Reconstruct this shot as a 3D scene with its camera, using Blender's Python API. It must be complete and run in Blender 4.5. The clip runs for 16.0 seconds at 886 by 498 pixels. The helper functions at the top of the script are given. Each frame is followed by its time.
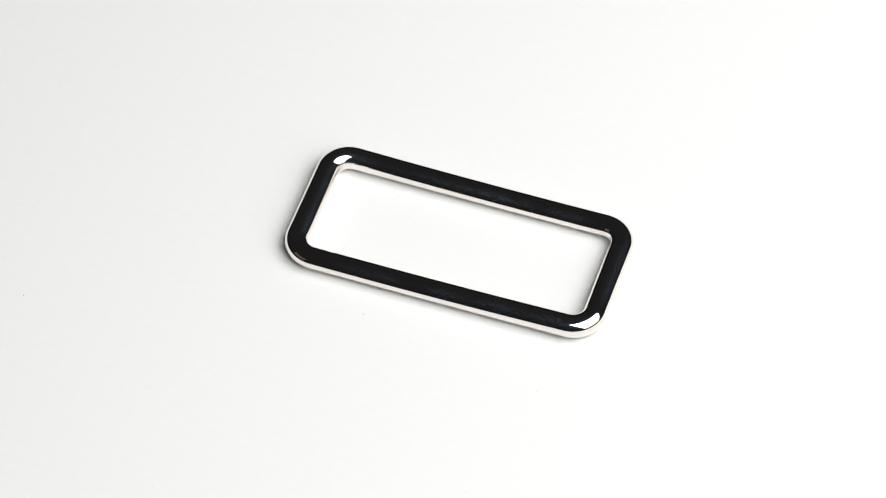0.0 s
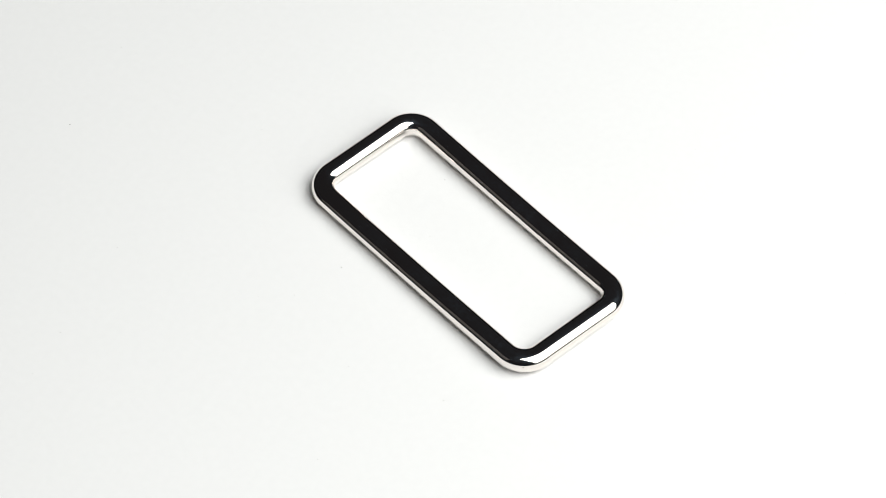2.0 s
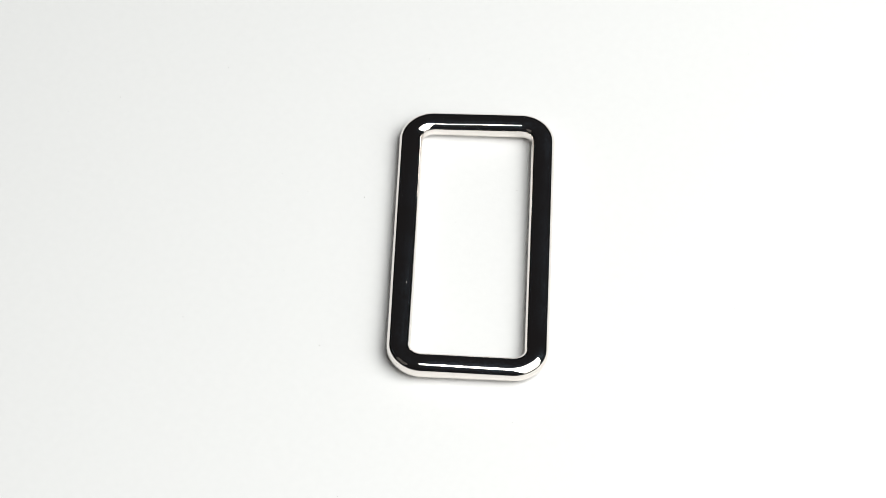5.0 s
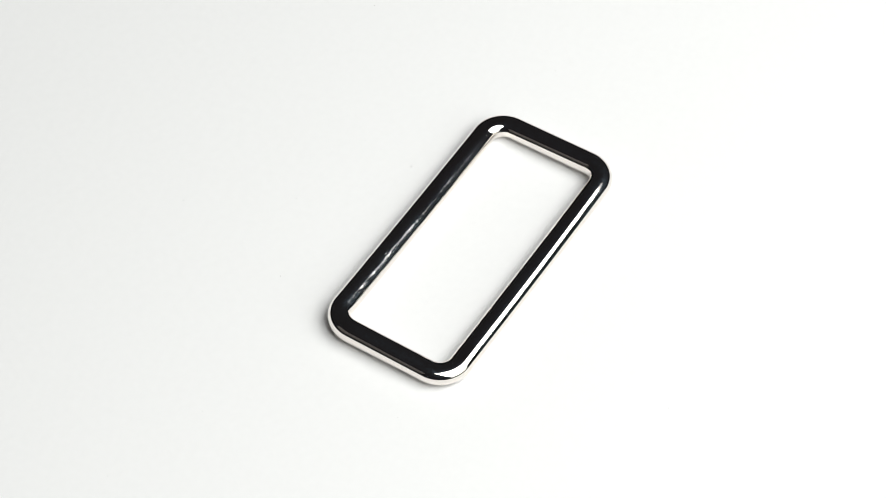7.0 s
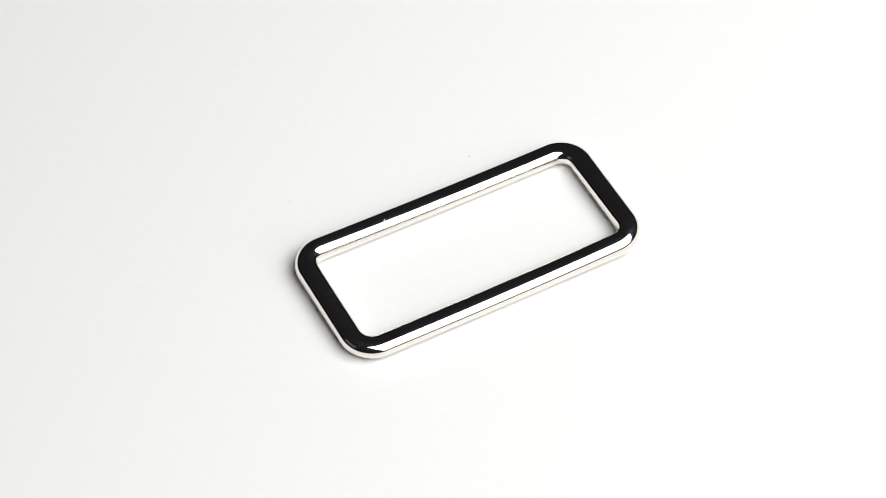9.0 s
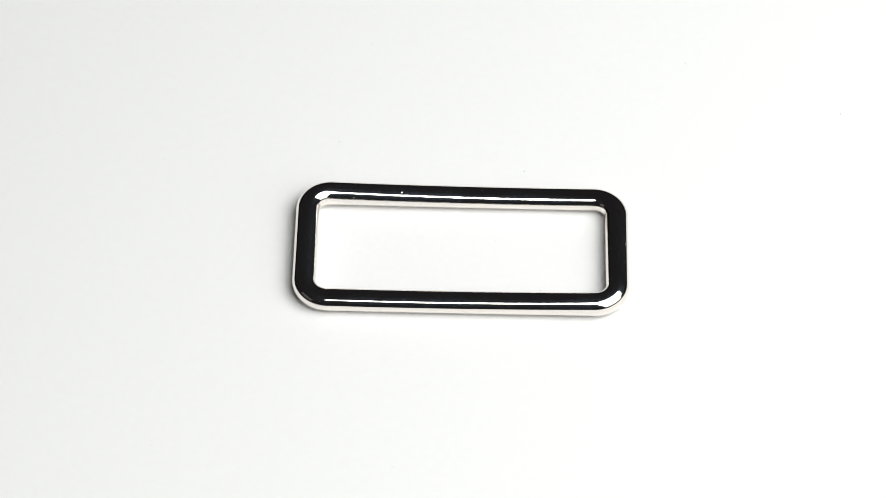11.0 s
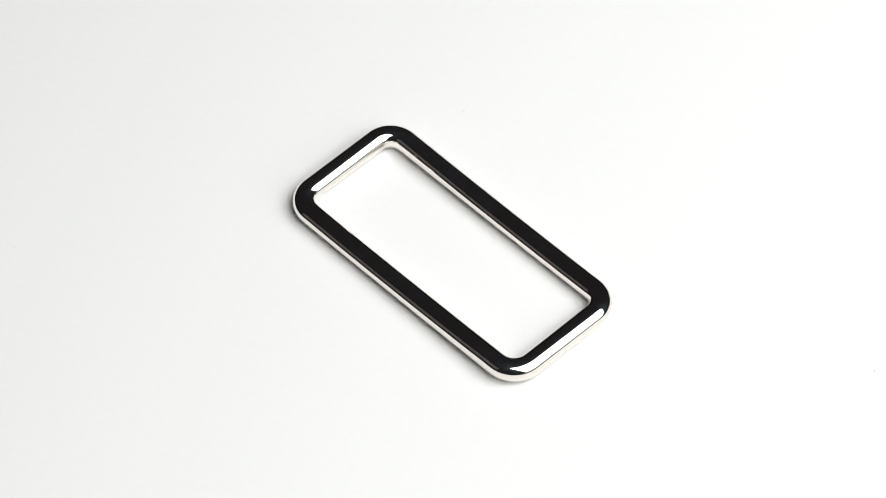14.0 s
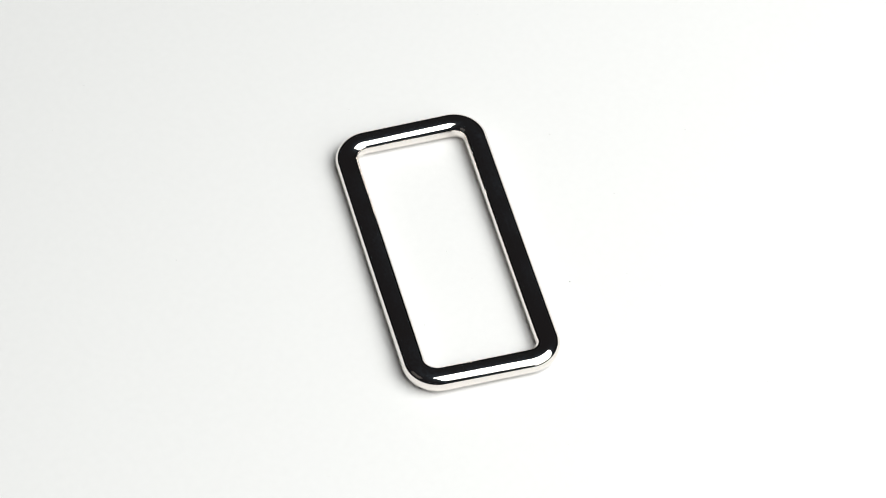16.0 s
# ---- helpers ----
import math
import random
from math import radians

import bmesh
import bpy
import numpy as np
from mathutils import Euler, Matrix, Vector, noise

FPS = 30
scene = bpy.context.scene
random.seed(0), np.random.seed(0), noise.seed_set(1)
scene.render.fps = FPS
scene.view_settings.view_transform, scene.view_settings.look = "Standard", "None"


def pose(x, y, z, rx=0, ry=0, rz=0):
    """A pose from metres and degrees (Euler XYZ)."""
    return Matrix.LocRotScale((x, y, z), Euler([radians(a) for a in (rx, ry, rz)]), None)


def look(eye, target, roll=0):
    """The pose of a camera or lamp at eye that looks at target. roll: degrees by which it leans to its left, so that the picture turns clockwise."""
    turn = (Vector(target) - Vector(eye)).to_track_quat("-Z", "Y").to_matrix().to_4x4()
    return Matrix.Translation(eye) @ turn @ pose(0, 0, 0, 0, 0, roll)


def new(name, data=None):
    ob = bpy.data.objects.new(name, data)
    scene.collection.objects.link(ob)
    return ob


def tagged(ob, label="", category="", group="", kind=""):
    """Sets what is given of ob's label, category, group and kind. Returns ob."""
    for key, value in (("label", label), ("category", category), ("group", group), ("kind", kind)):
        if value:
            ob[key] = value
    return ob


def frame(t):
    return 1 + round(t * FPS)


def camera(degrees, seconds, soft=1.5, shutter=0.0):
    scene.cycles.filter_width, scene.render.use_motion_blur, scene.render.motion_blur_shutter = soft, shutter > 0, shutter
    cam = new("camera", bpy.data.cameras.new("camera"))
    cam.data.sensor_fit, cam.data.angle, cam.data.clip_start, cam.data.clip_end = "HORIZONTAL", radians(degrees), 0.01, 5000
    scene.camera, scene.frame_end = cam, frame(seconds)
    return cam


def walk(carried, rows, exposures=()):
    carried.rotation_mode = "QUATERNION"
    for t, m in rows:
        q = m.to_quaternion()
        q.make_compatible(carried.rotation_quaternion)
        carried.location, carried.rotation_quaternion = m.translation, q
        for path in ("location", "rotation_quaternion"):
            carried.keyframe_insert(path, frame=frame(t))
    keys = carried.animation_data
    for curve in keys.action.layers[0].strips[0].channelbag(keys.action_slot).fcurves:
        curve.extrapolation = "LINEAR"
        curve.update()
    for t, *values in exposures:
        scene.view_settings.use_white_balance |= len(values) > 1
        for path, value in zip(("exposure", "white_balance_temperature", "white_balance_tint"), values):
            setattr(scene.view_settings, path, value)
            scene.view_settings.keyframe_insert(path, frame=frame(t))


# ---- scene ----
# Lens and fixed camera: the eye looks down at the turntable from about half a metre.
UNIT = 0.0442          # outer length of the ring in metres
FOV, DISTANCE, TILT, ROLL = 14.0, 10.80, 51.3, 1.02
AIM = (-0.0476, 0.0048)
ANGLE0, SPEED = -17.65, 14.785   # degrees, degrees a second (clockwise from above)


def eye_point():
    c, s = math.cos(radians(TILT)), math.sin(radians(TILT))
    return (AIM[0] * UNIT, (AIM[1] - DISTANCE * c) * UNIT, DISTANCE * s * UNIT)


cam = camera(FOV, 16.0, soft=0.45)
STAND = look(eye_point(), (AIM[0] * UNIT, AIM[1] * UNIT, 0), ROLL)
walk(cam, [(0, STAND), (16, STAND)])

# ---- light: one softbox at the side, dark room ----
scene.view_settings.exposure = 0.0
world = bpy.data.worlds.new("studio_dark")
scene.world = world
world.use_nodes = True
world.node_tree.nodes["Background"].inputs[0].default_value = (1.0, 0.93, 0.99, 1)
world.node_tree.nodes["Background"].inputs[1].default_value = 0.0122


# One tall softbox leaning over the table: where its middle stands, how it is turned, its half width and its reach up and down.
BOX_AZIMUTH, BOX_ELEVATION, BOX_DISTANCE = -26.2, 39.6, 0.55
BOX_TURN = (-12.2, -9.6, -12.0)      # pitch, yaw and lean in degrees
BOX_HALF_W, BOX_TOP, BOX_FOOT = 0.296, 0.428, 0.335


def softbox_pose():
    a, e = radians(BOX_AZIMUTH), radians(BOX_ELEVATION)
    at = Vector((math.cos(a) * math.cos(e), math.sin(a) * math.cos(e), math.sin(e))) * BOX_DISTANCE
    pitch, yaw, lean = BOX_TURN
    return look(at, (0, 0, 0)) @ pose(0, 0, 0, 0, 0, lean) @ pose(0, 0, 0, pitch) @ pose(0, 0, 0, 0, yaw)


def softbox_half(name, low, high, watts, color=(0.989, 1.0, 0.976)):
    data = bpy.data.lights.new(name, "AREA")
    data.shape, data.size, data.size_y, data.energy, data.color = "RECTANGLE", 2 * BOX_HALF_W, high - low, watts, color
    ob = new(name, data)
    ob.matrix_world = softbox_pose() @ pose(0, (low + high) / 2, 0)
    return ob


# The upper half is set brighter than the lower half to tighten the ring's shadows.
softbox_half("softbox_upper", 0, BOX_TOP, 4.70)
softbox_half("softbox_lower", -BOX_FOOT, 0, 1.15)


# ---- materials ----
def material(name):
    m = bpy.data.materials.new(name)
    m.use_nodes = True
    return m, m.node_tree.nodes, m.node_tree.links, m.node_tree.nodes["Principled BSDF"]


def plain(name, color, rough=0.6, metal=0.0, vary=0.06, scale=40.0, bump=0.05):
    m, nodes, links, b = material(name)
    co = nodes.new("ShaderNodeTexCoord")
    n = nodes.new("ShaderNodeTexNoise")
    n.inputs["Scale"].default_value, n.inputs["Detail"].default_value = scale, 6
    links.new(co.outputs["Object"], n.inputs["Vector"])
    mix = nodes.new("ShaderNodeMix")
    mix.data_type = "RGBA"
    mix.inputs[6].default_value = (*[c * (1 - vary) for c in color], 1)
    mix.inputs[7].default_value = (*[min(1, c * (1 + vary)) for c in color], 1)
    links.new(n.outputs["Fac"], mix.inputs[0])
    links.new(mix.outputs[2], b.inputs["Base Color"])
    b.inputs["Roughness"].default_value, b.inputs["Metallic"].default_value = rough, metal
    if bump:
        bp = nodes.new("ShaderNodeBump")
        bp.inputs["Strength"].default_value, bp.inputs["Distance"].default_value = bump, 0.0005
        links.new(n.outputs["Fac"], bp.inputs["Height"])
        links.new(bp.outputs["Normal"], b.inputs["Normal"])
    return m


PAPER = plain("white_paper", (0.82, 0.82, 0.82), rough=0.75, vary=0.02, scale=900, bump=0.05)
DUST = plain("dark_dust", (0.17, 0.16, 0.15), rough=0.9, scale=4000)
PALE_DUST = plain("grey_dust", (0.44, 0.43, 0.42), rough=0.9, scale=4000)
GREY_BOARD = plain("dark_grey_board", (0.24, 0.225, 0.215), rough=0.85, scale=30)


def polished_metal():
    """Bright nickel plate with finger smears, tiny pits and a faintly uneven polish."""
    m, nodes, links, b = material("polished_nickel")
    co = nodes.new("ShaderNodeTexCoord")

    def noise_tex(scale, detail=4):
        n = nodes.new("ShaderNodeTexNoise")
        n.inputs["Scale"].default_value, n.inputs["Detail"].default_value = scale, detail
        links.new(co.outputs["Object"], n.inputs["Vector"])
        return n.outputs["Fac"]

    def ramp(src, lo, hi, a, z):
        r = nodes.new("ShaderNodeMapRange")
        r.inputs["From Min"].default_value, r.inputs["From Max"].default_value = lo, hi
        r.inputs["To Min"].default_value, r.inputs["To Max"].default_value = a, z
        links.new(src, r.inputs["Value"])
        return r.outputs["Result"]

    def calc(op, a, c):
        n = nodes.new("ShaderNodeMath")
        n.operation = op
        for k, q in enumerate((a, c)):
            if isinstance(q, (int, float)):
                n.inputs[k].default_value = q
            else:
                links.new(q, n.inputs[k])
        return n.outputs["Value"]

    patches = ramp(noise_tex(170, 3), 0.36, 0.66, 0.0, 1.0)
    grain = ramp(noise_tex(3600, 5), 0.40, 0.70, 0.0, 1.0)
    smear = calc("MULTIPLY", patches, grain)
    links.new(calc("MULTIPLY_ADD", smear, 0.07), b.inputs["Roughness"])
    b.inputs["Roughness"].links[0].from_node.inputs[2].default_value = 0.035
    cells = nodes.new("ShaderNodeTexVoronoi")
    cells.inputs["Scale"].default_value = 620
    links.new(co.outputs["Object"], cells.inputs["Vector"])
    sep = nodes.new("ShaderNodeSeparateColor")
    links.new(cells.outputs["Color"], sep.inputs["Color"])
    chosen = calc("GREATER_THAN", sep.outputs["Red"], 0.55)
    pit = calc("MULTIPLY", ramp(cells.outputs["Distance"], 0.02, 0.075, 1.0, 0.0), chosen)
    low = nodes.new("ShaderNodeBump")
    low.inputs["Strength"].default_value, low.inputs["Distance"].default_value = 0.25, 0.00006
    links.new(noise_tex(330, 1), low.inputs["Height"])
    fine = nodes.new("ShaderNodeBump")
    fine.invert = True
    fine.inputs["Strength"].default_value, fine.inputs["Distance"].default_value = 0.5, 0.00006
    links.new(pit, fine.inputs["Height"])
    links.new(low.outputs["Normal"], fine.inputs["Normal"])
    links.new(fine.outputs["Normal"], b.inputs["Normal"])
    tint = nodes.new("ShaderNodeMix")
    tint.data_type = "RGBA"
    tint.inputs[6].default_value, tint.inputs[7].default_value = (0.875, 0.825, 0.78, 1), (0.845, 0.80, 0.76, 1)
    links.new(patches, tint.inputs[0])
    links.new(tint.outputs[2], b.inputs["Base Color"])
    b.inputs["Metallic"].default_value = 1.0
    haze = nodes.new("ShaderNodeBsdfGlossy")
    haze.inputs["Roughness"].default_value = 0.38
    haze.inputs["Color"].default_value = (0.50, 0.68, 0.85, 1)
    film = calc("MULTIPLY_ADD", smear, 0.085)
    film.node.inputs[2].default_value = 0.005
    mix = nodes.new("ShaderNodeMixShader")
    links.new(film, mix.inputs[0])
    links.new(b.outputs["BSDF"], mix.inputs[1])
    links.new(haze.outputs["BSDF"], mix.inputs[2])
    links.new(mix.outputs["Shader"], nodes["Material Output"].inputs["Surface"])
    return m


NICKEL = polished_metal()
GREY_WALL = plain("grey_studio_paint", (0.24, 0.235, 0.235), rough=0.9, scale=3)
BLACK_WOOD = plain("black_tabletop", (0.02, 0.02, 0.021), rough=0.7, scale=60)


def part(name, bm, mat, parent=None, label="", smooth=True):
    me = bpy.data.meshes.new(name)
    bm.to_mesh(me)
    bm.free()
    for p in me.polygons:
        p.use_smooth = smooth
    me.materials.append(mat)
    ob = new(name, me)
    ob.parent = parent
    return tagged(ob, label) if label else ob


# ---- structure: a closed dark studio and the stand ----
def box(sx, sy, sz, at=(0, 0, 0), bevel=0.0):
    bm = bmesh.new()
    bmesh.ops.create_cube(bm, size=1, matrix=Matrix.Translation(at) @ Matrix.Diagonal((sx, sy, sz, 1)))
    if bevel:
        bmesh.ops.bevel(bm, geom=bm.edges[:], offset=bevel, segments=2, affect="EDGES", profile=0.5)
    return bm


def studio():
    floor = -0.80
    for name, sx, sy, sz, at in (
            ("floor", 12.0, 12.0, 0.1, (0, 0, floor - 0.05)),
            ("wall_north", 12.0, 0.1, 2.6, (0, 6.05, floor + 1.3)),
            ("wall_south", 12.0, 0.1, 2.6, (0, -6.05, floor + 1.3)),
            ("wall_east", 0.1, 12.2, 2.6, (6.05, 0, floor + 1.3)),
            ("wall_west", 0.1, 12.2, 2.6, (-6.05, 0, floor + 1.3))):
        tagged(part(name, box(sx, sy, sz, at), GREY_WALL, smooth=False), "unlit dark grey painted studio " + name.split("_")[0], "studio " + name.split("_")[0], kind="structure")
    at = look((-0.55, -0.27, 0.36), (0, 0, 0)) @ pose(0, 0, 0, 90, 0, 0)
    board = part("wall_board", box(0.40, 0.02, 0.30, (0, 0, 0), 0.002), GREY_BOARD, smooth=False)
    board.matrix_world = at
    tagged(board, "dark grey board on two legs beside the turntable", "board", kind="structure")
    for side in (-0.14, 0.14):
        foot = min((at @ Vector((side, 0, z)) for z in (-0.14, 0.14)), key=lambda p: p.z)
        leg = part("leg", box(0.014, 0.014, foot.z + 0.035, (foot.x, foot.y, (foot.z - 0.025) / 2), 0.001), BLACK_WOOD, board, smooth=False)
        leg.matrix_parent_inverse = at.inverted()
    tagged(part("tabletop", box(1.8, 1.6, 0.03, (0, 0, -0.045), 0.004), BLACK_WOOD, smooth=False), "black tabletop under the turntable", "table", kind="structure")
    tagged(part("table_base", box(0.5, 0.5, 0.75, (0, 0, -0.43), 0.01), BLACK_WOOD, smooth=False), "black plinth under the tabletop", "plinth", kind="structure")


studio()


# ---- the turntable ----
def disc(radius, z0, z1, n=128, bevel=0.0015):
    bm = bmesh.new()
    prof = [(radius - bevel, z1), (radius - 0.3 * bevel, z1 - 0.3 * bevel), (radius, z1 - bevel), (radius, z0)]
    rings = [[bm.verts.new((r * math.cos(2 * math.pi * k / n), r * math.sin(2 * math.pi * k / n), z)) for k in range(n)] for r, z in prof]
    for a, b in zip(rings, rings[1:]):
        for k in range(n):
            bm.faces.new((a[k], b[k], b[(k + 1) % n], a[(k + 1) % n]))
    bm.faces.new(rings[0])
    bm.faces.new(rings[-1][::-1])
    bmesh.ops.recalc_face_normals(bm, faces=bm.faces)
    return bm


TURNTABLE = tagged(new("turntable"), "round white paper-covered turntable that turns slowly", "turntable")
part("platter", disc(0.20, -0.030, 0.0), PAPER, TURNTABLE, smooth=False)


def grain_of_dust(size, seed):
    rnd = random.Random(seed)
    bm = bmesh.new()
    bmesh.ops.create_icosphere(bm, subdivisions=1, radius=1.0)
    for v in bm.verts:
        v.co = Vector((v.co.x * size * rnd.uniform(0.6, 1.2), v.co.y * size * rnd.uniform(0.5, 1.0), (v.co.z + 0.7) * size * 0.35))
    return bm


# dust lying on the paper, in ring lengths from the spindle: x, y, half size in millimetres
for k, (x, y, size) in enumerate((
        (-0.276, -0.230, 0.09), (-1.283, -0.180, 0.10), (0.235, -0.499, 0.085), (-1.324, 0.167, 0.07), (-0.183, 0.223, 0.07),
        (0.770, -0.580, 0.06), (1.169, 0.615, 0.07), (-0.110, 0.009, 0.05), (-0.890, -0.510, 0.07), (-0.767, 0.106, 0.05),
        (-0.340, -0.391, 0.05), (-0.857, -0.861, 0.06), (-0.841, -1.027, 0.05), (-0.065, -0.533, 0.06), (-0.496, 0.745, 0.04),
        (0.030, -0.862, 0.06), (-0.533, 1.078, 0.06), (1.058, -0.775, 0.05), (1.394, -0.254, 0.06), (1.059, 0.453, 0.05),
        (1.319, -0.100, 0.05), (0.648, -0.029, 0.05), (1.061, 0.785, 0.05), (0.416, 0.719, 0.06), (0.750, 0.609, 0.04), (-0.430, -0.449, 0.04))):
    speck = part("dust_speck", grain_of_dust(size * 0.001, 7 + k), DUST if size > 0.086 else PALE_DUST, TURNTABLE, "tiny dark grain of dust")
    speck.location = (x * UNIT, y * UNIT, 0.0)


def fibre(length, thick, bend, n=8):
    """A short bent hair of lint as a thin four-sided tube."""
    bm = bmesh.new()
    rings = []
    for k in range(n + 1):
        f = k / n - 0.5
        x, y = length * f, bend * (1 - 4 * f * f)
        r = thick * (1 - 0.6 * abs(2 * f))
        rings.append([bm.verts.new((x, y + r * math.cos(a), thick + r * math.sin(a))) for a in (0, math.pi / 2, math.pi, 3 * math.pi / 2)])
    for a, b in zip(rings, rings[1:]):
        for k in range(4):
            bm.faces.new((a[k], b[k], b[(k + 1) % 4], a[(k + 1) % 4]))
    bm.faces.new(rings[0][::-1])
    bm.faces.new(rings[-1])
    bmesh.ops.recalc_face_normals(bm, faces=bm.faces)
    return bm


LINT = plain("pale_lint", (0.80, 0.80, 0.79), rough=0.9, scale=4000)
lint = part("lint_fibre", fibre(0.0008, 0.000015, 0.00012), LINT, TURNTABLE, "short pale grey fibre of lint")
lint.matrix_local = pose(0.012 * UNIT, 0.022 * UNIT, 0, 0, 0, 150)


# ---- the ring ----
def rounded(length, width, r, n=12, straight=10):
    """A rounded rectangle as (x, y, outward normal) samples."""
    pts = []
    corners = [(1, 1), (-1, 1), (-1, -1), (1, -1)]
    for q, (sx, sy) in enumerate(corners):
        cx, cy = sx * (length / 2 - r), sy * (width / 2 - r)
        for k in range(n + 1):
            a = math.pi / 2 * (q + k / n)
            pts.append((cx + r * math.cos(a), cy + r * math.sin(a), math.cos(a), math.sin(a)))
        nx, ny = corners[(q + 1) % 4]
        ex, ey = nx * (length / 2 - r), ny * (width / 2 - r)
        a = math.pi / 2 * (q + 1)
        for k in range(1, straight):
            f = k / straight
            pts.append((cx + (ex - cx) * f + r * math.cos(a), cy + (ey - cy) * f + r * math.sin(a), math.cos(a), math.sin(a)))
    return pts


RING_W, RING_R, BAR_W = 0.4745, 0.1052, 0.0715
CROWN, BELLY = 0.0280, 0.0290      # heights of the bar above and below its widest line
CENTRE = (-0.0058, 0.0299)
TWIST, SAG = 0.053, 0.033            # the crown is polished unevenly: lower along the middle of the bars, higher at two corners


def section(n=96):
    """Closed outline of the bar: a round wire pressed a little flat on top."""
    out = []
    for k in range(n):
        a = 2 * math.pi * (k + 0.5) / n
        c, s = math.cos(a), math.sin(a)
        e, b = (2.2, CROWN) if s >= 0 else (1.95, BELLY)
        out.append((BAR_W / 2 * math.copysign(abs(c) ** (2 / e), c) - BAR_W / 2, b * math.copysign(abs(s) ** (2 / e), s) + BELLY))
    return out


def ring_mesh():
    bm = bmesh.new()
    path = rounded(1.0, RING_W, RING_R, 28, 12)
    profile = section()

    def warp(x, y):
        return SAG * x * x - TWIST * x * y

    loops = []
    for x, y, nx, ny in path:
        lift = warp(x - nx * BAR_W / 2, y - ny * BAR_W / 2)
        loops.append([bm.verts.new(((x + nx * o) * UNIT, (y + ny * o) * UNIT, (z + lift * z / (CROWN + BELLY)) * UNIT)) for o, z in profile])
    for a, b in zip(loops, loops[1:] + loops[:1]):
        for k in range(len(a)):
            j = (k + 1) % len(a)
            bm.faces.new((a[k], b[k], b[j], a[j]))
    bmesh.ops.recalc_face_normals(bm, faces=bm.faces)
    return bm


RING = tagged(part("rectangular_ring", ring_mesh(), NICKEL), "polished nickel rectangular ring buckle lying flat on white paper", "ring buckle")


def wobble(t):
    """The spindle runs a little out of true: the axis drifts by half a millimetre in a turn."""
    a = radians(SPEED * t)
    third = 0.0035 * math.cos(3 * radians(SPEED * (t - 2.6)))
    return (-0.0021 - 0.0005 * math.cos(a) + 0.0129 * math.sin(a), -0.0052 - 0.0122 * math.cos(a) + 0.0085 * math.sin(a) + third)


def motions():
    rows_table, rows_ring = [], []
    for k in range(33):
        t = k / 2
        a = ANGLE0 - SPEED * t
        c, s = math.cos(radians(a)), math.sin(radians(a))
        wx, wy = wobble(t)
        x, y = wx + CENTRE[0] * c - CENTRE[1] * s, wy + CENTRE[0] * s + CENTRE[1] * c
        rows_table.append((t, pose(wx * UNIT, wy * UNIT, 0, 0, 0, -SPEED * t)))
        rows_ring.append((t, pose(x * UNIT, y * UNIT, 0.0, 0, 0, a)))
    walk(TURNTABLE, rows_table)
    walk(RING, rows_ring)


motions()
